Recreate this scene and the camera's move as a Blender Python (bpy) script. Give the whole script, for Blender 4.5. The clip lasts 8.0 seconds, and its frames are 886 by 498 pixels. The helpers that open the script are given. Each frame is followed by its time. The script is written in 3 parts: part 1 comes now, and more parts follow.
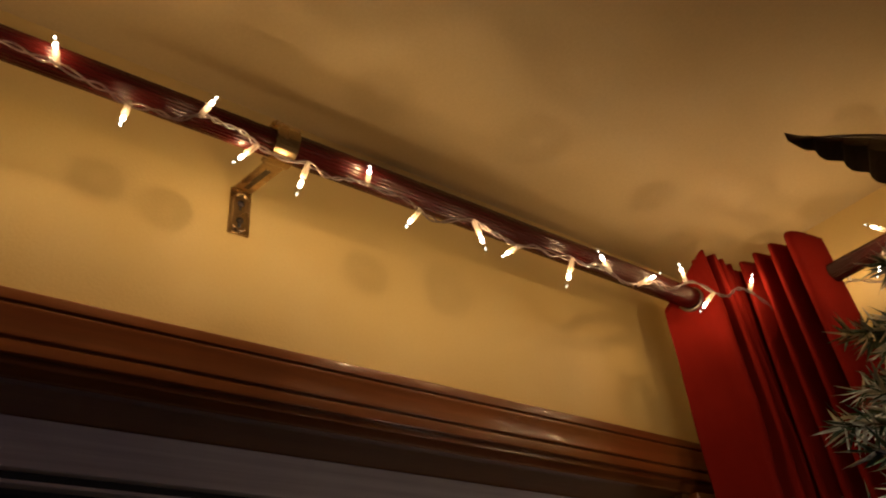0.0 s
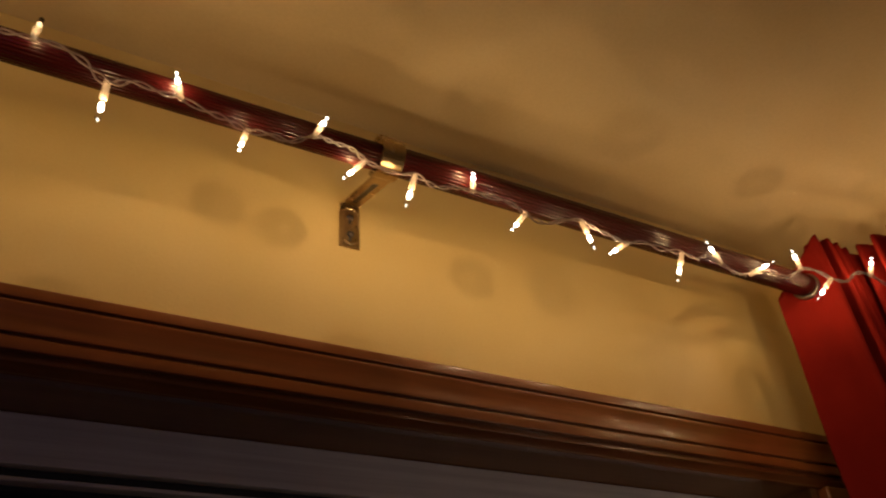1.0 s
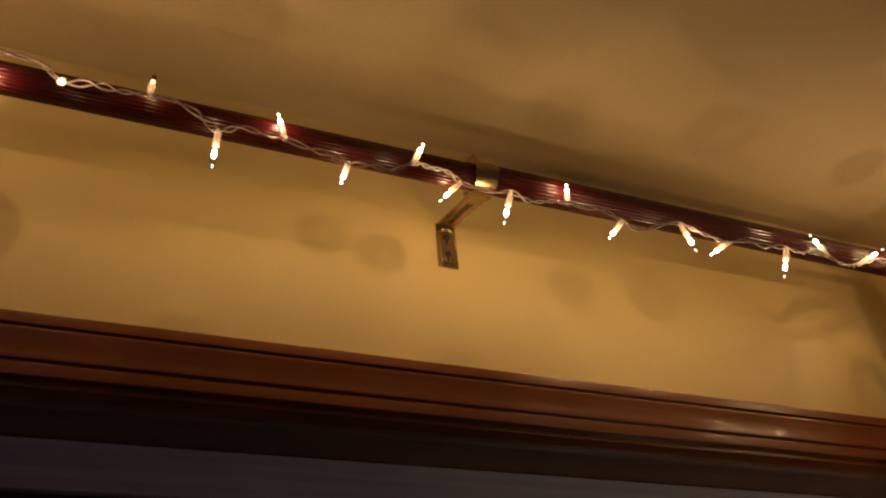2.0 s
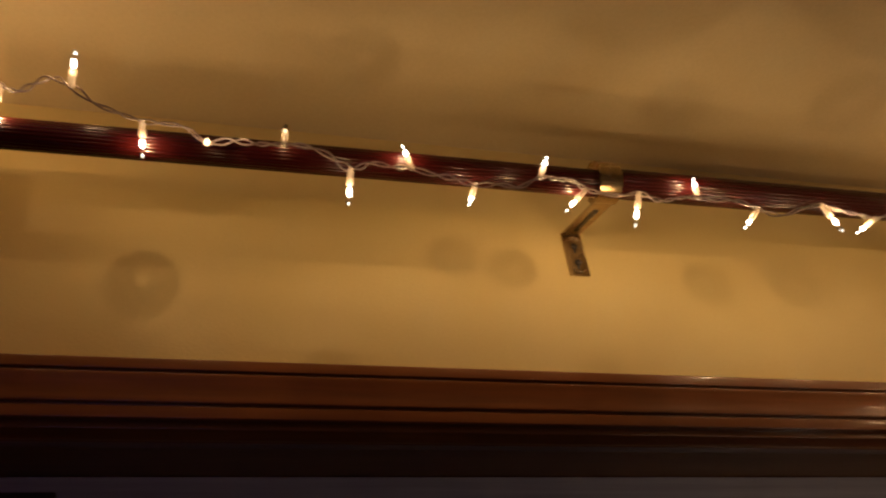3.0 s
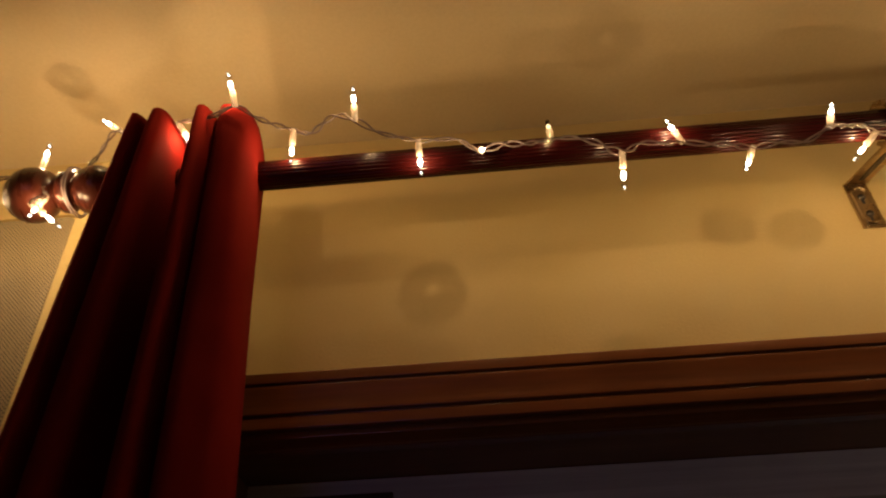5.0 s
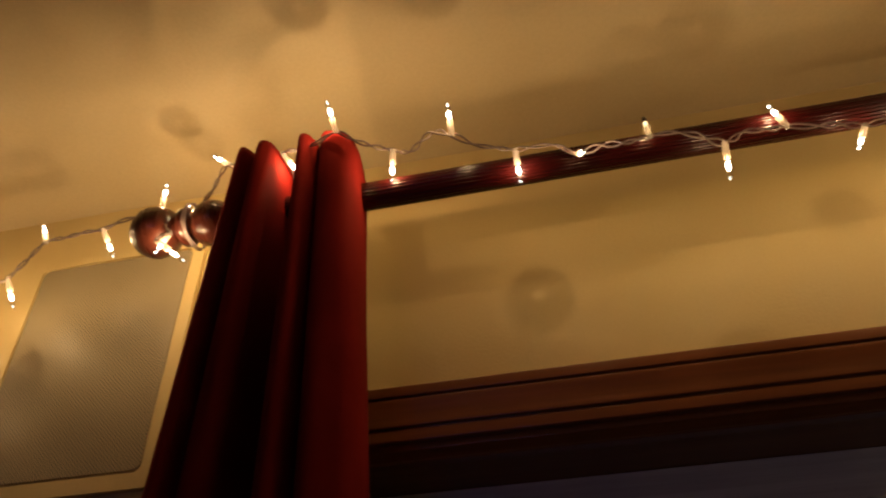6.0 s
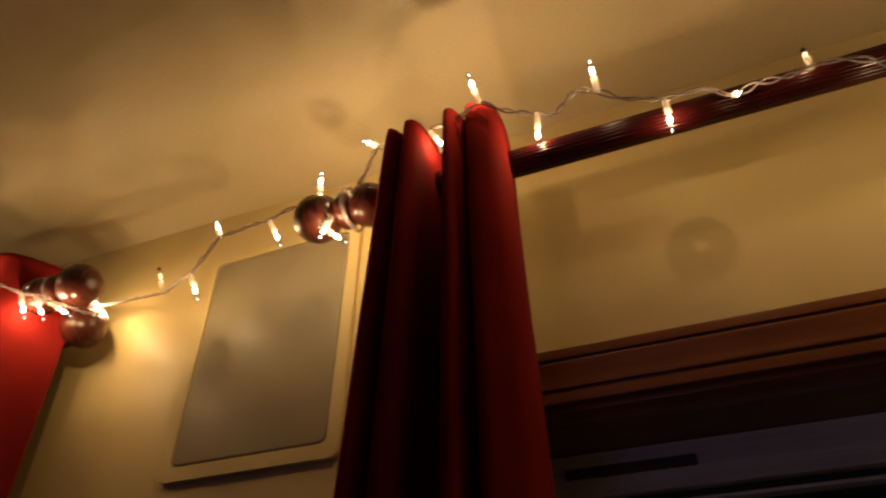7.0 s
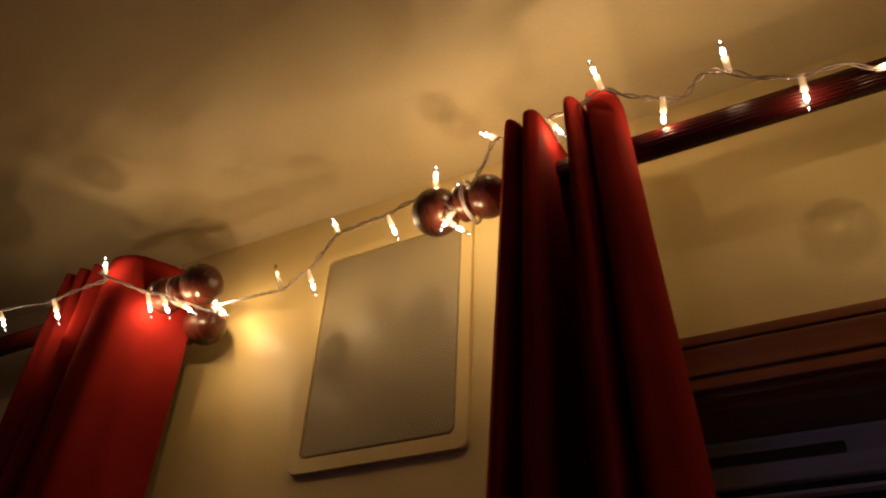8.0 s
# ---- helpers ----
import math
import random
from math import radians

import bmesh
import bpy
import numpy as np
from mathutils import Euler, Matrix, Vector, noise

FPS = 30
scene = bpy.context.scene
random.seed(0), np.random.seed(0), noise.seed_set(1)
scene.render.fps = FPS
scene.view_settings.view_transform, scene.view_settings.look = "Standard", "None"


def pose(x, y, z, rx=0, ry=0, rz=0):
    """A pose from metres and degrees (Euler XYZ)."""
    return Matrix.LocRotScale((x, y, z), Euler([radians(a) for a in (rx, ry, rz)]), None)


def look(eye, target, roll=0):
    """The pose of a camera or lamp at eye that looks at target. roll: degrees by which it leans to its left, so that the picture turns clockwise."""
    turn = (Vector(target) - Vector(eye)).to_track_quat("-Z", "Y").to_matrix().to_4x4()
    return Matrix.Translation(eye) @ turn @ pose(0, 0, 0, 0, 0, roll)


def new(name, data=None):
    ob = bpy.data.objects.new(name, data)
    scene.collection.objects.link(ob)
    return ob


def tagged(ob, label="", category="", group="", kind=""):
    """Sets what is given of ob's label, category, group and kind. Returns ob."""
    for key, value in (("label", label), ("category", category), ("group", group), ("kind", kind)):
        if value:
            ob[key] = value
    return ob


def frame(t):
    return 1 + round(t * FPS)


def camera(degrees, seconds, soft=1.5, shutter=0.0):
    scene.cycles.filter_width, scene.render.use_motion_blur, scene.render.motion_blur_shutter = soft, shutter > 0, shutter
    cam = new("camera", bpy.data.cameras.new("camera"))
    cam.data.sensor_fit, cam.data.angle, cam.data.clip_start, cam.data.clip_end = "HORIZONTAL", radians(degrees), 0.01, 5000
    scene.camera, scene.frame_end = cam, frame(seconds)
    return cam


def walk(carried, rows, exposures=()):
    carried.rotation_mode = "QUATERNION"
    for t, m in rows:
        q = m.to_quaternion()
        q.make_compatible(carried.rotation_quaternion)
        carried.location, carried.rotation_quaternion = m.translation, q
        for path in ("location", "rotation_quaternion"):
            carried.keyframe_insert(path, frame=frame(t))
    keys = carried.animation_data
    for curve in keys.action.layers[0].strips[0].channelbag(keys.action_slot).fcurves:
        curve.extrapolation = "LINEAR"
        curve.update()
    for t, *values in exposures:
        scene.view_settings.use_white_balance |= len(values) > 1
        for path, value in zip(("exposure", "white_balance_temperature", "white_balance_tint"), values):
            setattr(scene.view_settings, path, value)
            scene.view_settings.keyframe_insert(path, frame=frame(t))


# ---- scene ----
cam = camera(60.7, 8.0, soft=2.0, shutter=0.4)
PATH = [
    (0, (-0.037, 0.039, 1.515), (1.013, 1.307, 2.651), -6.2),
    (0.5, (-0.047, 0.039, 1.515), (0.937, 1.367, 2.641), -5.2),
    (1, (-0.073, 0.046, 1.515), (0.79, 1.432, 2.67), -5.1),
    (2.5, (-0.137, 0.045, 1.518), (0.448, 1.526, 2.728), -5.9),
    (3, (-0.164, 0.046, 1.519), (0.271, 1.557, 2.754), -6.2),
    (3.5, (-0.197, 0.047, 1.519), (0.07, 1.591, 2.762), -5.5),
    (4, (-0.225, 0.051, 1.52), (-0.113, 1.611, 2.767), -3.9),
    (4.5, (-0.254, 0.053, 1.519), (-0.24, 1.619, 2.763), -2.9),
    (6, (-0.292, 0.032, 1.515), (-0.591, 1.55, 2.782), -1.5),
    (6.5, (-0.317, 0.025, 1.508), (-0.761, 1.53, 2.748), -0.7),
    (7, (-0.324, 0.022, 1.5), (-0.961, 1.477, 2.716), 1.2),
    (7.5, (-0.342, 0.012, 1.494), (-1.133, 1.41, 2.686), 3.6),
    (8, (-0.407, -0.012, 1.488), (-1.188, 1.379, 2.695), 3.1),
]
walk(cam, [(t, look(eye, target, roll)) for t, eye, target, roll in PATH], [(0.0, 0.04, 6400, 13), (3.0, -0.06, 6350, 13), (4.5, -0.06, 6300, 12.5), (6.5, 0.04, 5950, 8), (8.0, -0.03, 5750, 7)])

# ---- light: night outside, the bulbs of the string light the room ----
BULB_WATTS = 0.19
BULB_COLOUR = (1.0, 0.60, 0.25)
world = bpy.data.worlds.new("night")
scene.world = world
world.use_nodes = True
world.node_tree.nodes["Background"].inputs[0].default_value = (0.010, 0.013, 0.022, 1)
world.node_tree.nodes["Background"].inputs[1].default_value = 0.2

# ---- plan ----
WALL = 0.90           # face of the window wall, along x
CEIL = 2.44
CORNER = 1.50         # face of the side wall, along y
ROD_Y, ROD_R = 0.765, 0.0199
HEAD = 1.900          # underside of the window's head


def rod_z(x):
    return 2.245 + 0.008 * x


# ---- materials ----
def material(name, colour, rough=0.5, metal=0.0, second=None, scale=8.0, fine=120.0, bump=0.0, bump_dist=0.002, coat=0.0, stretch=(1, 1, 1), rough_var=0.0, sheen=0.0, through_light=0.0, specular=0.5):
    """Two scales of colour variation, a fine relief and an uneven gloss."""
    m = bpy.data.materials.new(name)
    m.use_nodes = True
    n, l = m.node_tree.nodes, m.node_tree.links
    b = n["Principled BSDF"]
    b.inputs["Roughness"].default_value = rough
    b.inputs["Metallic"].default_value = metal
    b.inputs["Specular IOR Level"].default_value = specular
    b.inputs["Coat Weight"].default_value = coat
    b.inputs["Coat Roughness"].default_value = 0.08
    b.inputs["Sheen Weight"].default_value = sheen
    tc = n.new("ShaderNodeTexCoord")
    mp = n.new("ShaderNodeMapping")
    mp.inputs["Scale"].default_value = stretch
    l.new(tc.outputs["Object"], mp.inputs["Vector"])
    big = n.new("ShaderNodeTexNoise")
    big.inputs["Scale"].default_value = scale
    big.inputs["Detail"].default_value = 5
    l.new(mp.outputs[0], big.inputs["Vector"])
    small = n.new("ShaderNodeTexNoise")
    small.inputs["Scale"].default_value = fine
    small.inputs["Detail"].default_value = 3
    l.new(mp.outputs[0], small.inputs["Vector"])
    add = n.new("ShaderNodeMath")
    add.operation = "MULTIPLY_ADD"
    add.inputs[1].default_value = 0.35
    l.new(small.outputs["Fac"], add.inputs[0])
    l.new(big.outputs["Fac"], add.inputs[2])
    ramp = n.new("ShaderNodeValToRGB")
    ramp.color_ramp.elements[0].position, ramp.color_ramp.elements[1].position = 0.48, 0.86
    other = second or tuple(c * 0.85 for c in colour)
    ramp.color_ramp.elements[0].color = (*other, 1)
    ramp.color_ramp.elements[1].color = (*colour, 1)
    l.new(add.outputs[0], ramp.inputs[0])
    l.new(ramp.outputs[0], b.inputs["Base Color"])
    if rough_var:
        mr = n.new("ShaderNodeMapRange")
        mr.inputs[1].default_value, mr.inputs[2].default_value = 0.3, 0.7
        mr.inputs[3].default_value, mr.inputs[4].default_value = rough - rough_var, rough + rough_var
        l.new(big.outputs["Fac"], mr.inputs[0])
        l.new(mr.outputs[0], b.inputs["Roughness"])
    if bump:
        bp = n.new("ShaderNodeBump")
        bp.inputs["Strength"].default_value = bump
        bp.inputs["Distance"].default_value = bump_dist
        l.new(small.outputs["Fac"], bp.inputs["Height"])
        l.new(bp.outputs[0], b.inputs["Normal"])
    if through_light:
        tr = n.new("ShaderNodeBsdfTranslucent")
        l.new(ramp.outputs[0], tr.inputs["Color"])
        mx = n.new("ShaderNodeMixShader")
        mx.inputs[0].default_value = through_light
        l.new(b.outputs[0], mx.inputs[1])
        l.new(tr.outputs[0], mx.inputs[2])
        l.new(mx.outputs[0], n["Material Output"].inputs["Surface"])
    return m


def clear(name, tint, gloss=0.1, rough=0.05):
    """Thin clear stuff: light goes straight through, tinted, with a little gloss."""
    m = bpy.data.materials.new(name)
    m.use_nodes = True
    n, l = m.node_tree.nodes, m.node_tree.links
    n.remove(n["Principled BSDF"])
    tr, gl, mx = n.new("ShaderNodeBsdfTransparent"), n.new("ShaderNodeBsdfGlossy"), n.new("ShaderNodeMixShader")
    tr.inputs[0].default_value = (*tint, 1)
    gl.inputs["Roughness"].default_value = rough
    mx.inputs[0].default_value = gloss
    l.new(tr.outputs[0], mx.inputs[1])
    l.new(gl.outputs[0], mx.inputs[2])
    l.new(mx.outputs[0], n["Material Output"].inputs["Surface"])
    return m


def glowing(name, colour, strength):
    """A glow that lets other light pass, as a hot filament in clear glass does."""
    m = bpy.data.materials.new(name)
    m.use_nodes = True
    n, l = m.node_tree.nodes, m.node_tree.links
    n.remove(n["Principled BSDF"])
    em, tr, ad = n.new("ShaderNodeEmission"), n.new("ShaderNodeBsdfTransparent"), n.new("ShaderNodeAddShader")
    em.inputs[0].default_value = (*colour, 1)
    em.inputs[1].default_value = strength
    l.new(em.outputs[0], ad.inputs[0])
    l.new(tr.outputs[0], ad.inputs[1])
    l.new(ad.outputs[0], n["Material Output"].inputs["Surface"])
    m.cycles.emission_sampling = "NONE"
    return m


def hazy(name, colour, clearness):
    """Clear moulded plastic: part of the light goes straight on, the rest glows inside it."""
    m = material(name, colour, 0.25, fine=300, through_light=0.25, coat=0.2)
    n, l = m.node_tree.nodes, m.node_tree.links
    out = n["Material Output"].inputs["Surface"]
    body = out.links[0].from_socket
    tr, mx = n.new("ShaderNodeBsdfTransparent"), n.new("ShaderNodeMixShader")
    tr.inputs[0].default_value = (0.96, 0.93, 0.88, 1)
    mx.inputs[0].default_value = clearness
    l.new(body, mx.inputs[1])
    l.new(tr.outputs[0], mx.inputs[2])
    l.new(mx.outputs[0], out)
    return m


M_WALL = material("wall_paint", (0.70, 0.56, 0.25), 0.5, second=(0.64, 0.50, 0.215), scale=3.0, fine=230.0, bump=0.3, bump_dist=0.0012, rough_var=0.06)
M_CEIL = material("ceiling_paint", (0.62, 0.52, 0.32), 0.6, second=(0.53, 0.44, 0.265), scale=2.2, fine=180.0, bump=0.2, bump_dist=0.0012, rough_var=0.05)
M_FLOOR = material("carpet", (0.22, 0.17, 0.12), 0.95, scale=4, fine=300, bump=0.6)
M_WOOD = material("varnished_oak", (0.265, 0.084, 0.021), 0.32, second=(0.155, 0.046, 0.011), scale=5.0, fine=34.0, bump=0.06, stretch=(0.25, 5, 5), coat=0.8)
M_JAMB = material("jamb_wood", (0.30, 0.14, 0.05), 0.45, second=(0.20, 0.085, 0.028), scale=5.0, fine=34.0, bump=0.05, stretch=(0.25, 5, 5))
M_ROD = material("mahogany_lacquer", (0.030, 0.0024, 0.0022), 0.26, second=(0.024, 0.0019, 0.0018), scale=3.0, fine=60.0, stretch=(0.3, 4, 4), specular=0.34)
M_FINIAL = material("turned_mahogany", (0.085, 0.022, 0.012), 0.27, second=(0.040, 0.009, 0.006), scale=14.0, fine=110.0, stretch=(4, 1, 1), bump=0.08, specular=0.5, rough_var=0.08)
M_BRASS = material("antique_brass", (0.56, 0.42, 0.23), 0.27, 0.95, second=(0.30, 0.21, 0.10), scale=18.0, fine=220.0, bump=0.05, rough_var=0.1)
M_STEEL = material("dark_steel", (0.10, 0.09, 0.08), 0.35, 0.9)
M_NICKEL = material("grommet_nickel", (0.30, 0.28, 0.25), 0.28, 1.0)
M_RED = material("red_cloth", (0.245, 0.015, 0.010), 0.9, second=(0.175, 0.010, 0.007), scale=7.0, fine=900.0, bump=0.3, bump_dist=0.0006, specular=0.04, through_light=0.12)
M_WIRE = material("wire_sleeve", (0.40, 0.33, 0.33), 0.25, second=(0.24, 0.185, 0.18), scale=40, fine=300, coat=0.5)
M_SOCKET = hazy("socket_plastic", (0.66, 0.62, 0.58), 0.6)
M_GLASS = clear("bulb_glass", (0.97, 0.96, 0.94), 0.07)
# dark tint put in so that the tip casts a disc of shade
M_TIP = clear("bulb_tip_glass", (0.15, 0.14, 0.125), 0.12)
M_GLOW = glowing("filament_glow", (1.0, 0.94, 0.82), 9.0)
M_GLOW_DIM = glowing("dim_filament_glow", (1.0, 0.70, 0.36), 1.1)
# no lamp of its own: emission painted on for the filament's glint in the tip
M_PIP_GLINT = glowing("pip_lens_glint", (1.0, 0.93, 0.78), 9.0)
M_UPVC = material("window_frame_white", (0.82, 0.77, 0.73), 0.4, second=(0.62, 0.56, 0.53), scale=6, fine=60, stretch=(0.3, 8, 14), bump=0.1)
M_VENT = material("brown_vent_plastic", (0.13, 0.085, 0.05), 0.5, second=(0.09, 0.055, 0.03), fine=200)
M_RUBBER = material("dark_gasket", (0.03, 0.03, 0.03), 0.6)
M_PANE = clear("window_glass", (0.85, 0.88, 0.88), 0.08, 0.0)
M_TWIG = material("tree_wire", (0.08, 0.05, 0.03), 0.8)
M_NEEDLE = material("green_needles", (0.075, 0.12, 0.06), 0.5, second=(0.035, 0.065, 0.04), scale=30, fine=200)
M_FROST = material("frosted_needles", (0.72, 0.70, 0.58), 0.5, second=(0.42, 0.45, 0.34), scale=30, fine=200)
M_WING = material("dark_plumage", (0.07, 0.03, 0.02), 0.4, second=(0.03, 0.014, 0.014), scale=20, fine=150, bump=0.3)


# ---- building helpers ----
def mesh_of(name, verts, faces, mat, smooth=False):
    me = bpy.data.meshes.new(name)
    me.from_pydata([tuple(v) for v in verts], [], faces)
    me.materials.append(mat)
    bm = bmesh.new()
    bm.from_mesh(me)
    bmesh.ops.recalc_face_normals(bm, faces=bm.faces)
    bm.to_mesh(me)
    bm.free()
    if smooth:
        me.polygons.foreach_set("use_smooth", [True] * len(me.polygons))
    me.update()
    return me


def part(name, me, parent=None, label="", m=None):
    ob = new(name, me)
    if parent is not None:
        ob.parent = parent
    if m is not None:
        ob.matrix_basis = m
    return tagged(ob, label) if label else ob


def holder(name, place, label, category, group="", kind=""):
    ob = new(name)
    ob.empty_display_size = 0.05
    ob.location = place
    return tagged(ob, label, category, group, kind)


def box(name, lo, hi, mat, bevel=0.0):
    bm = bmesh.new()
    bmesh.ops.create_cube(bm, size=1.0)
    for v in bm.verts:
        v.co = Vector([(a + b) / 2 + c * (b - a) for a, b, c in zip(lo, hi, v.co)])
    if bevel:
        bmesh.ops.bevel(bm, geom=bm.edges[:], offset=bevel, segments=2, affect="EDGES", profile=0.5)
    me = bpy.data.meshes.new(name)
    bm.to_mesh(me)
    bm.free()
    me.materials.append(mat)
    return me


def lathe(name, profile, mat, segs=24, smooth=True):
    """A turned form: profile of (along x, radius)."""
    verts, faces = [], []
    for a, r in profile:
        for k in range(segs):
            t = 2 * math.pi * k / segs
            verts.append((a, r * math.cos(t), r * math.sin(t)))
    for i in range(len(profile) - 1):
        for k in range(segs):
            j = (k + 1) % segs
            faces.append((i * segs + k, i * segs + j, (i + 1) * segs + j, (i + 1) * segs + k))
    return mesh_of(name, verts, faces, mat, smooth)


def ball_profile(centre, r, n=12, cut0=0.0, cut1=math.pi):
    return [(centre - r * math.cos(cut0 + (cut1 - cut0) * i / n), max(0.0004, r * math.sin(cut0 + (cut1 - cut0) * i / n))) for i in range(n + 1)]


def tube(name, pts, r, mat, segs=6):
    """A round cord along a line of points."""
    verts, faces = [], []
    up = Vector((0, 0.3, 1))
    for i, p in enumerate(pts):
        d = (pts[min(i + 1, len(pts) - 1)] - pts[max(i - 1, 0)]).normalized()
        a = d.cross(up)
        a = a.normalized() if a.length > 1e-4 else Vector((1, 0, 0))
        b = d.cross(a)
        up = -b if b.dot(up) < 0 else b
        for k in range(segs):
            t = 2 * math.pi * k / segs
            verts.append(p + (a * math.cos(t) + b * math.sin(t)) * r)
    for i in range(len(pts) - 1):
        for k in range(segs):
            j = (k + 1) % segs
            faces.append((i * segs + k, i * segs + j, (i + 1) * segs + j, (i + 1) * segs + k))
    faces += [tuple(range(segs)), tuple((len(pts) - 1) * segs + k for k in range(segs))]
    return mesh_of(name, verts, faces, mat, True)


def spline(pts, per):
    """Catmull-Rom through points."""
    out = []
    n = len(pts)
    for i in range(n - 1):
        a, b, c, d = pts[max(i - 1, 0)], pts[i], pts[i + 1], pts[min(i + 2, n - 1)]
        for k in range(per):
            t = k / per
            out.append(0.5 * (2 * b + (c - a) * t + (2 * a - 5 * b + 4 * c - d) * t * t + (3 * b - a - 3 * c + d) * t ** 3))
    out.append(pts[-1])
    return out


def extruded(name, outline, x0, x1, mat):
    """A moulding: an outline in y, z drawn out along x."""
    n = len(outline)
    verts = [(x, y, z) for x in (x0, x1) for y, z in outline]
    faces = [(i, (i + 1) % n, n + (i + 1) % n, n + i) for i in range(n)] + [tuple(range(n)), tuple(range(n, 2 * n))]
    me = mesh_of(name, verts, faces, mat, True)
    me.set_sharp_from_angle(angle=radians(38))
    return me


# ---- structure ----
WIN_X0, WIN_X1, SILL = -0.60, 1.19, 0.95
LEFT, BACK = -4.2, -4.4


def slab(name, lo, hi, mat, label, category):
    return tagged(new(name, box(name, lo, hi, mat)), label, category, kind="structure")


slab("floor", (LEFT - 0.2, BACK - 0.2, -0.12), (CORNER + 0.2, WALL + 0.2, 0.0), M_FLOOR, "brown carpeted floor of the room", "floor")
slab("ceiling", (LEFT - 0.2, BACK - 0.2, CEIL), (CORNER + 0.2, WALL + 0.2, CEIL + 0.12), M_CEIL, "cream painted ceiling lit by the string lights", "ceiling")
slab("wall_side", (CORNER, BACK - 0.2, 0.0), (CORNER + 0.15, WALL + 0.2, CEIL), M_WALL, "yellow-cream painted side wall", "wall")
slab("wall_far", (LEFT - 0.15, BACK - 0.2, 0.0), (LEFT, WALL + 0.2, CEIL), M_WALL, "yellow-cream painted wall at the room's end", "wall")
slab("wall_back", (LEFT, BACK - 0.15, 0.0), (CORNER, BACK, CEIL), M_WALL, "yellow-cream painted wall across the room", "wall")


def window_wall():
    """The wall with the opening of the window cut through it, as one mesh."""
    bm = bmesh.new()
    for lo, hi in (((LEFT, 0, 0), (WIN_X0, 0, CEIL)), ((WIN_X1, 0, 0), (CORNER, 0, CEIL)), ((WIN_X0, 0, HEAD + 0.02), (WIN_X1, 0, CEIL)), ((WIN_X0, 0, 0), (WIN_X1, 0, SILL))):
        r = bmesh.ops.create_cube(bm, size=1.0)
        for v in r["verts"]:
            v.co = Vector([(a + b) / 2 + c * (b - a) for a, b, c in zip((lo[0], WALL, lo[2]), (hi[0], WALL + 0.16, hi[2]), v.co)])
    me = bpy.data.meshes.new("wall_window")
    bm.to_mesh(me)
    bm.free()
    me.materials.append(M_WALL)
    return tagged(new("wall_window", me), "yellow-cream painted wall round the window", "wall", kind="structure")


window_wall()


def rounded(y, z, r, a0, a1, n=6):
    """An arc of a moulding's section, from a0 to a1 degrees (0 is into the wall, 90 up)."""
    return [(y + r * math.cos(math.radians(a0 + (a1 - a0) * i / n)), z + r * math.sin(math.radians(a0 + (a1 - a0) * i / n))) for i in range(n + 1)]


def casing_outline():
    """Head casing in section: top fillet, groove, cove, groove, flat band and a stepped lower edge, the arrises rounded."""
    o = [(WALL, 1.9925)] + rounded(0.8625, 1.9900, 0.0025, 90, 180)
    o += rounded(0.8615, 1.9788, 0.0015, 180, 262)
    o += [(0.8640, 1.9768), (0.8640, 1.9758)]
    o += rounded(0.8645, 1.9728, 0.0026, 100, 184)
    for i in range(1, 8):
        a = i / 8
        o.append((0.8621 + 0.0012 * math.sin(a * math.pi) + 0.0028 * a, 1.9722 - 0.0315 * a))
    o += rounded(0.8665, 1.9396, 0.0018, 180, 262, 4)
    o += [(0.8692, 1.9374), (0.8692, 1.9364)]
    o += rounded(0.8695, 1.9336, 0.0022, 100, 184)
    o += rounded(0.8700, 1.9216, 0.0022, 180, 262)
    o += [(0.8758, 1.9190), (0.8752, 1.9150)] + rounded(0.8770, 1.9115, 0.0020, 180, 265, 4)
    o += [(0.8860, HEAD - 0.001), (WALL, HEAD - 0.001)]
    return o


window = holder("window_1", (0.3, WALL, SILL), "wood-cased window with a white frame and dark night glass", "window", kind="structure")


def win_part(name, me, parent=None, label=""):
    ob = part(name, me, window if parent is None else parent, label)
    ob.matrix_basis = Matrix.Translation(-Vector(window.location)) if parent is None else Matrix.Identity(4)
    return ob


win_part("head_casing", extruded("head_casing", casing_outline(), WIN_X0 - 0.09, WIN_X1 + 0.09, M_WOOD), label="glossy varnished oak head casing with moulded grooves")
win_part("head_jamb", box("head_jamb", (WIN_X0, 0.884, HEAD), (WIN_X1, 1.05, HEAD + 0.019), M_JAMB, 0.001), label="dark varnished underside of the window head")
for x0, x1 in ((WIN_X0 - 0.09, WIN_X0), (WIN_X1, WIN_X1 + 0.09)):
    win_part("side_casing", box("side_casing", (x0, 0.868, SILL), (x1, WALL, HEAD - 0.002), M_WOOD, 0.004))
for x0, x1 in ((WIN_X0, WIN_X0 + 0.018), (WIN_X1 - 0.018, WIN_X1)):
    win_part("side_jamb", box("side_jamb", (x0, 0.89, SILL), (x1, 1.05, HEAD - 0.001), M_JAMB, 0.001))
win_part("window_sill", box("window_sill", (WIN_X0 - 0.1, 0.83, SILL - 0.03), (WIN_X1 + 0.1, 1.05, SILL), M_WOOD, 0.004))
FR0, FR1 = WIN_X0 + 0.019, WIN_X1 - 0.019
win_part("top_frame", box("top_frame", (FR0, 0.982, 1.8395), (FR1, 1.045, HEAD - 0.001), M_UPVC, 0.002), label="dull white window frame rail")
win_part("gasket", box("gasket", (FR0, 0.994, 1.8300), (FR1, 1.040, 1.8392), M_RUBBER, 0.002))
win_part("frame_lip", box("frame_lip", (FR0, 0.992, 1.8245), (FR1, 1.038, 1.8298), M_UPVC, 0.002))
